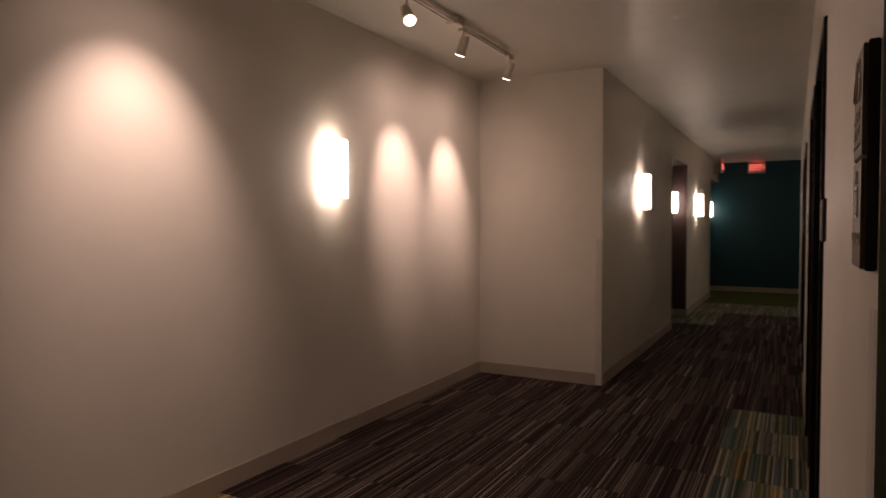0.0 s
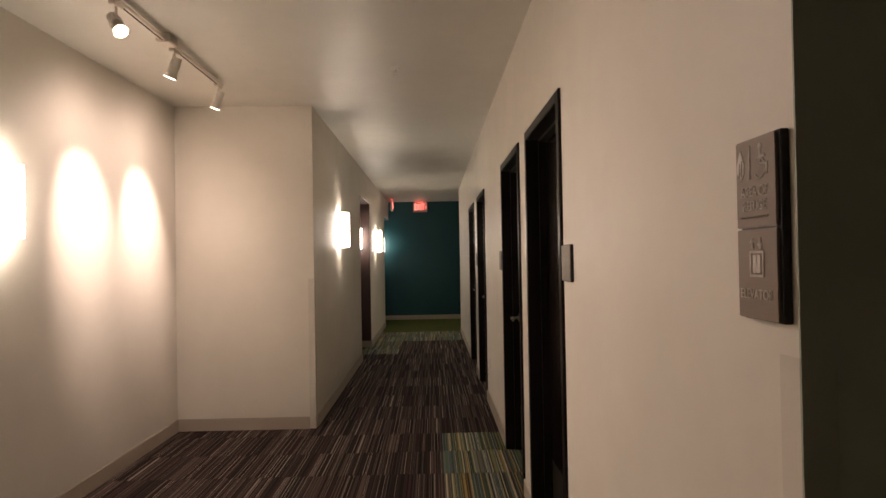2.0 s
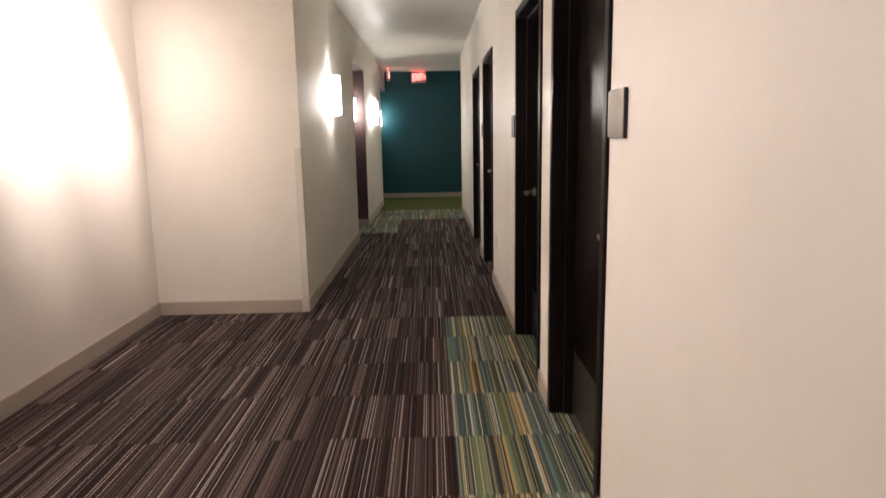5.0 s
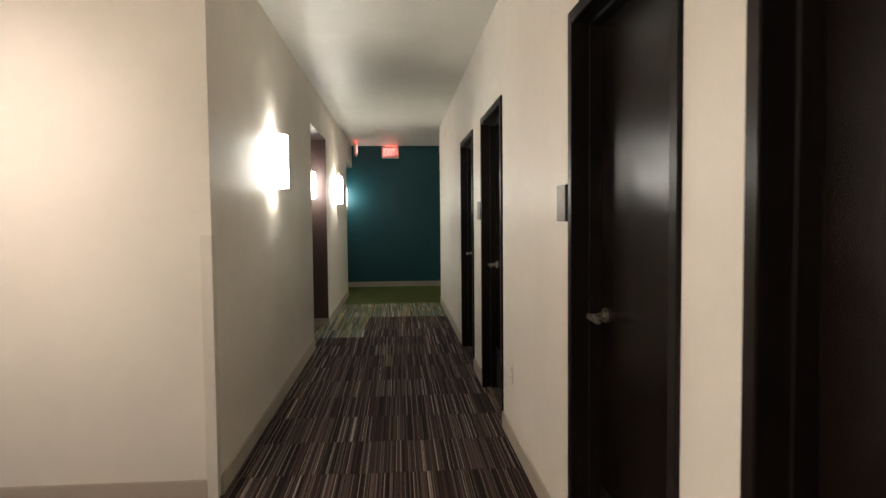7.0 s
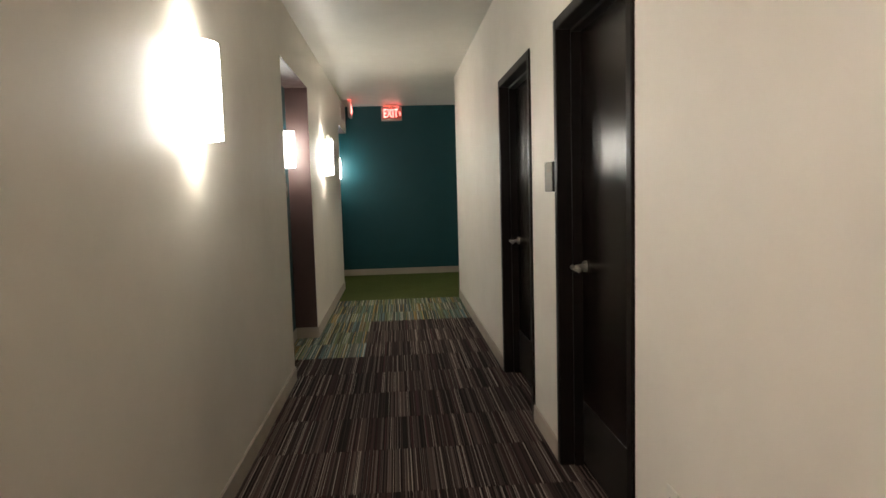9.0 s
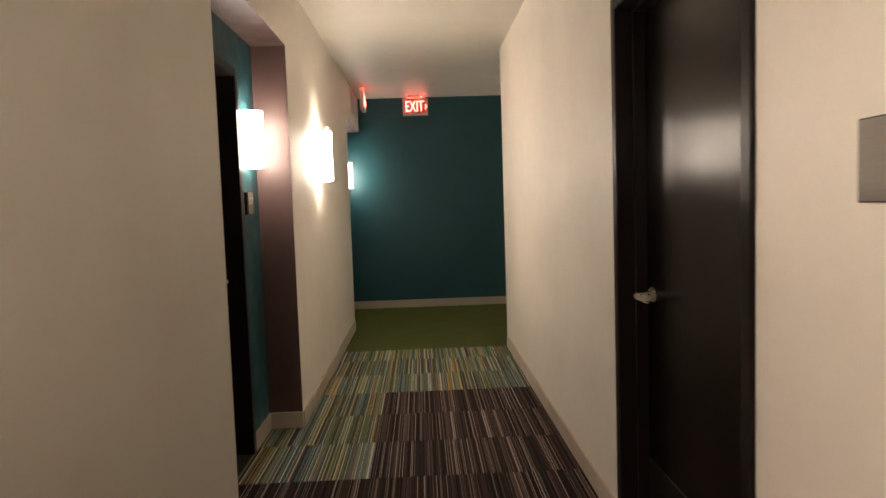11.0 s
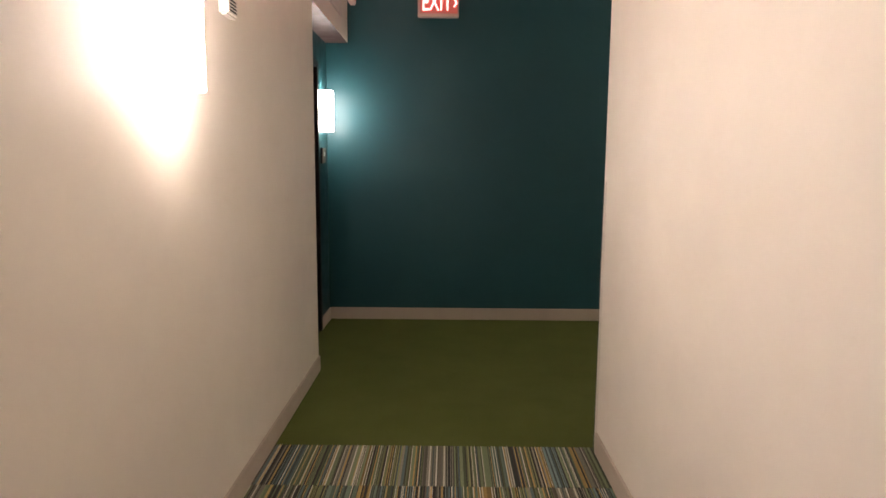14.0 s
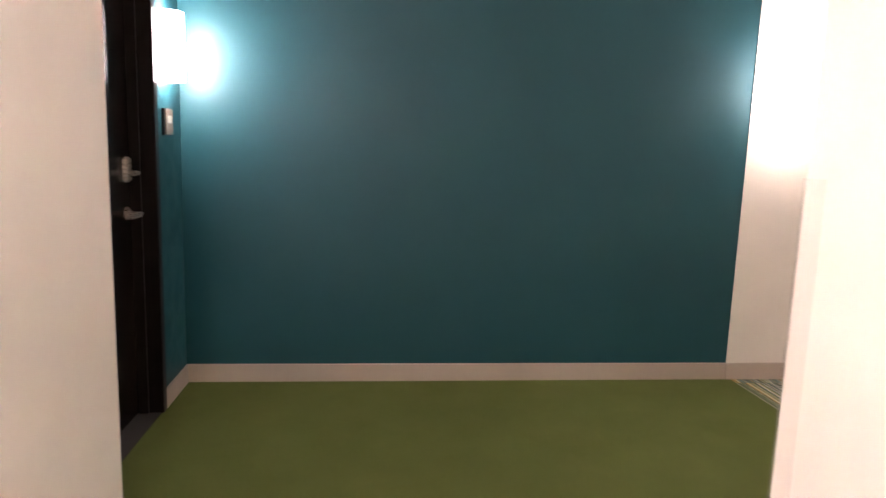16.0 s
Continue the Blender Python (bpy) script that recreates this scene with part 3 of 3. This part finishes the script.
part("elevator_symbol", bm, M_SIGNTEXT, low)


def room_plate(y0, y1):
    th = thing("room_sign", pose(XR, (y0 + y1) / 2, 1.375), "small brushed metal room sign beside a dark door", "sign", "room signs")
    w = (y1 - y0) / 2
    flag(th, -w, w, -0.071, 0.071, 0.0, 0.011, "backing", M_SIGNBACK, "dark frame")
    flag(th, -w + 0.004, w - 0.003, -0.068, 0.068, 0.005, 0.013, "face_plate", M_PLATE)
    flag(th, -w + 0.03, w - 0.05, 0.022, 0.036, 0.013, 0.0138, "lettering_bar", M_SIGN, "unreadable line of lettering", 0)
    flag(th, -w + 0.03, w - 0.03, -0.034, -0.031, 0.013, 0.0136, "insert_edge", M_SIGN, "edge of a paper insert", 0)


for y0, y1 in ((2.215, 2.38), (4.612, 4.745), (7.19, 7.345)):
    room_plate(y0, y1)


def niche_plate(x, y, z, text):
    th = thing("room_number_sign", pose(x, y, z), "bronze apartment number sign on a teal wall", "sign", "apartment number signs")
    part("backing", box(bmesh.new(), 0, 0.012, -0.056, 0.056, -0.062, 0.062, 0.002), M_SIGNBACK, th)
    face_plate = part("face_plate", box(bmesh.new(), 0.012, 0.02, -0.052, 0.056, -0.058, 0.062, 0.002), M_SIGN, th)
    place = Matrix.Translation((0.0208, 0, 0.012)) @ Euler((radians(90), 0, radians(90))).to_matrix().to_4x4()
    if text:
        words(text, 0.052, 0.0008, M_SIGNTEXT, face_plate, place)
    else:
        part("lettering_bar", box(bmesh.new(), 0.02, 0.0215, -0.03, 0.03, -0.005, 0.03), M_SIGNTEXT, face_plate, "unreadable number")


niche_plate(XN1, 9.885, 1.365, "317")
niche_plate(XN, 14.375, 1.375, "")


# ---- exit signs ----
def exit_sign(at):
    """A ceiling-mounted exit sign that faces local -y, hung from z = 0."""
    th = thing("exit_sign", at, "ceiling-mounted exit sign with glowing red letters", "exit sign", "exit signs")
    body = part("housing", box(bmesh.new(), -0.16, 0.16, -0.022, 0.022, -0.250, -0.032, 0.006), M_EXIT, th, "pale housing")
    part("canopy", box(bmesh.new(), -0.09, 0.09, -0.03, 0.03, -0.020, 0, 0.004), M_EXIT, th)
    for x in (-0.05, 0.05):
        part("stem", box(bmesh.new(), x - 0.012, x + 0.012, -0.01, 0.01, -0.033, -0.019), M_EXIT, th)
    part("stencil_panel", box(bmesh.new(), -0.142, 0.150, -0.0228, -0.022, -0.222, -0.064), M_REDFACE, body, "red-lit stencil panel behind the letters")
    place = Matrix.Translation((-0.012, -0.0235, -0.143)) @ Euler((radians(90), 0, 0)).to_matrix().to_4x4()
    words("EXIT", 0.19, 0.0012, M_RED, body, place, "red_letters", 0.60)
    bm = bmesh.new()
    tube(bm, (0.122, -0.0235, -0.113), (0.142, -0.0235, -0.143), 0.005, n=8)
    tube(bm, (0.142, -0.0235, -0.143), (0.122, -0.0235, -0.173), 0.005, n=8)
    part("red_chevron", bm, M_RED, body, "glowing red arrow")
    # unseen emitter on the housing, added for the red glow on the ceiling
    part("top_glow_strip", box(bmesh.new(), -0.13, 0.13, -0.016, 0.004, -0.0325, -0.0315), M_REDTOP, body, "unseen red glowing strip added to light the ceiling")
    return th


ex = exit_sign(pose(-0.187, 14.47, ZC))
copy_thing(ex, pose(-0.80, 13.93, ZC, 0, 0, 90))


# ---- small fixtures ----
def alarm(y, z):
    th = thing("fire_alarm_strobe", pose(XL, y, z), "white fire alarm strobe on the corridor wall", "alarm")
    part("body", box(bmesh.new(), 0, 0.035, -0.055, 0.055, -0.075, 0.075, 0.008), M_WHITE, th)
    bm = box(bmesh.new(), 0.035, 0.055, -0.022, 0.022, 0.0, 0.055, 0.008)
    part("strobe_lens", bm, M_STEEL, th, "clear strobe lens")
    bm = bmesh.new()
    for k in range(4):
        box(bm, 0.0345, 0.0365, -0.035, 0.035, -0.060 + k * 0.012, -0.054 + k * 0.012)
    part("horn_slots", bm, M_SLOT, th, "dark horn slots")


alarm(11.66, 1.92)

sp = thing("ceiling_sprinkler", pose(-0.16, 4.19, ZC), "small pendant fire sprinkler on the ceiling", "sprinkler")
part("escutcheon", tube(bmesh.new(), (0, 0, 0), (0, 0, -0.012), 0.036, 0.028, 24), M_WHITE, sp)
bm = tube(bmesh.new(), (0, 0, -0.012), (0, 0, -0.035), 0.008)
tube(bm, (-0.012, 0, -0.03), (-0.012, 0, -0.05), 0.002, n=8)
tube(bm, (0.012, 0, -0.03), (0.012, 0, -0.05), 0.002, n=8)
tube(bm, (0, 0, -0.05), (0, 0, -0.053), 0.018)
part("sprinkler_head", bm, M_TRACK, sp)

vent = thing("wall_vent", pose(XL, 13.98, 2.53), "white slatted air vent above a door niche", "vent")
bm = bmesh.new()
for y0, y1, z0, z1 in ((-0.3, 0.3, 0.09, 0.115), (-0.3, 0.3, -0.115, -0.09), (-0.3, -0.275, -0.09, 0.09), (0.275, 0.3, -0.09, 0.09)):
    box(bm, 0, 0.010, y0, y1, z0, z1)
part("vent_frame", bm, M_WHITE, vent)
part("backing", box(bmesh.new(), 0, 0.002, -0.275, 0.275, -0.09, 0.09), M_SLOT, vent)
for k in range(9):
    bm = box(bmesh.new(), -0.001, 0.001, -0.272, 0.272, -0.008, 0.008)
    bmesh.ops.transform(bm, matrix=Matrix.Translation((0.006, 0, -0.08 + k * 0.02)) @ Matrix.Rotation(radians(28), 4, "Y"), verts=bm.verts)
    part("slat", bm, M_WHITE, vent)

outlet = thing("power_outlet", pose(XR, 5.866, 0.41), "off-white power outlet low on the wall", "outlet")
flag(outlet, -0.036, 0.036, -0.058, 0.058, 0, 0.006, "cover_plate", M_WHITE)
for z in (-0.025, 0.025):
    rec = flag(outlet, -0.016, 0.016, z - 0.014, z + 0.014, 0.006, 0.008, "receptacle", M_WHITE, "", 0.003)
    for u in (-0.006, 0.006):
        flag(rec, u - 0.001, u + 0.001, z - 0.004, z + 0.006, 0.008, 0.0083, "slot", M_SLOT, "", 0)

# ---- floor and carpet tiles ----
floor = structure("floor", box(bmesh.new(), XA - 0.1, X_SIDE, Y_BACK, Y_END + 0.1, -0.12, -0.006), M_UNDER, "carpet-tiled corridor floor, dark stripes with coloured bands", "floor")
part("green_carpet", box(bmesh.new(), XN, 2.015, Y_RC, Y_END, -0.006, 0.0), M_GREEN, floor, "plain moss green carpet")
tile_meshes = {}


def tile(x0, x1, y0, y1, material):
    w, l = round(x1 - x0, 3), round(y1 - y0, 3)
    if w < 0.01 or l < 0.01:
        return
    key = (w, l, material.name)
    if key not in tile_meshes:
        bm = box(bmesh.new(), -w / 2 + 0.0004, w / 2 - 0.0004, -l / 2 + 0.0004, l / 2 - 0.0004, -0.006, 0.0)
        top = [e for e in bm.edges if all(v.co.z > -1e-4 for v in e.verts)]
        bmesh.ops.bevel(bm, geom=top, offset=0.0012, segments=1, affect="EDGES")
        tile_meshes[key] = mesh_of("carpet_tile", bm, material)
    ob = new("carpet_tile", tile_meshes[key])
    ob.parent = floor
    ob.location = ((x0 + x1) / 2, (y0 + y1) / 2, random.uniform(-0.0006, 0.0006))


def lay(xa, xb, ya, yb, origin, material):
    """One row of tiles between two walls, its columns starting from origin."""
    x = origin - math.ceil((origin - xa) / ROW) * ROW
    while x < xb - 1e-4:
        tile(max(x, xa), min(x + ROW, xb), ya, yb, material)
        x += ROW


rows = [(5.0 + k * ROW, 5.0 + (k + 1) * ROW) for k in range(-16, 15)]
X_BAND, X_FAR, WALL_GAP = 0.122, -0.462, 0.13
for k, (ya, yb) in zip(range(-16, 15), rows):
    ya, yb = max(ya, Y_BACK), min(yb, Y_RC)
    if k < -6:
        lay(XA, X_LOBBY if yb <= Y_LOBBY else XR + WALL_GAP, ya, yb, X_BAND, M_MULTI)
    elif k < 0:
        lay(XA, X_BAND, ya, yb, X_BAND, M_BROWN)
        lay(X_BAND, XR + WALL_GAP, ya, yb, X_BAND, M_MULTI)
    elif k < 9:
        lay(XA if ya < Y_ALC else XL, XR + WALL_GAP, ya, yb, X_BAND, M_BROWN)
    elif k < 12:
        lay(XN1, X_FAR, ya, yb, X_FAR, M_MULTI)
        lay(X_FAR, XR + WALL_GAP, ya, yb, X_FAR, M_BROWN)
    else:
        lay(XL, XR + WALL_GAP, ya, yb, X_FAR, M_MULTI)
for ya, yb in ((8.76, 9.338),):
    lay(XN1, XL, ya, yb, XL, M_BROWN)
for k in range(6):
    ya, yb = Y_RC + k * ROW, min(Y_RC + (k + 1) * ROW, Y_END)
    if yb > ya:
        lay(2.015, X_SIDE, ya, yb, 2.015, M_MULTI)
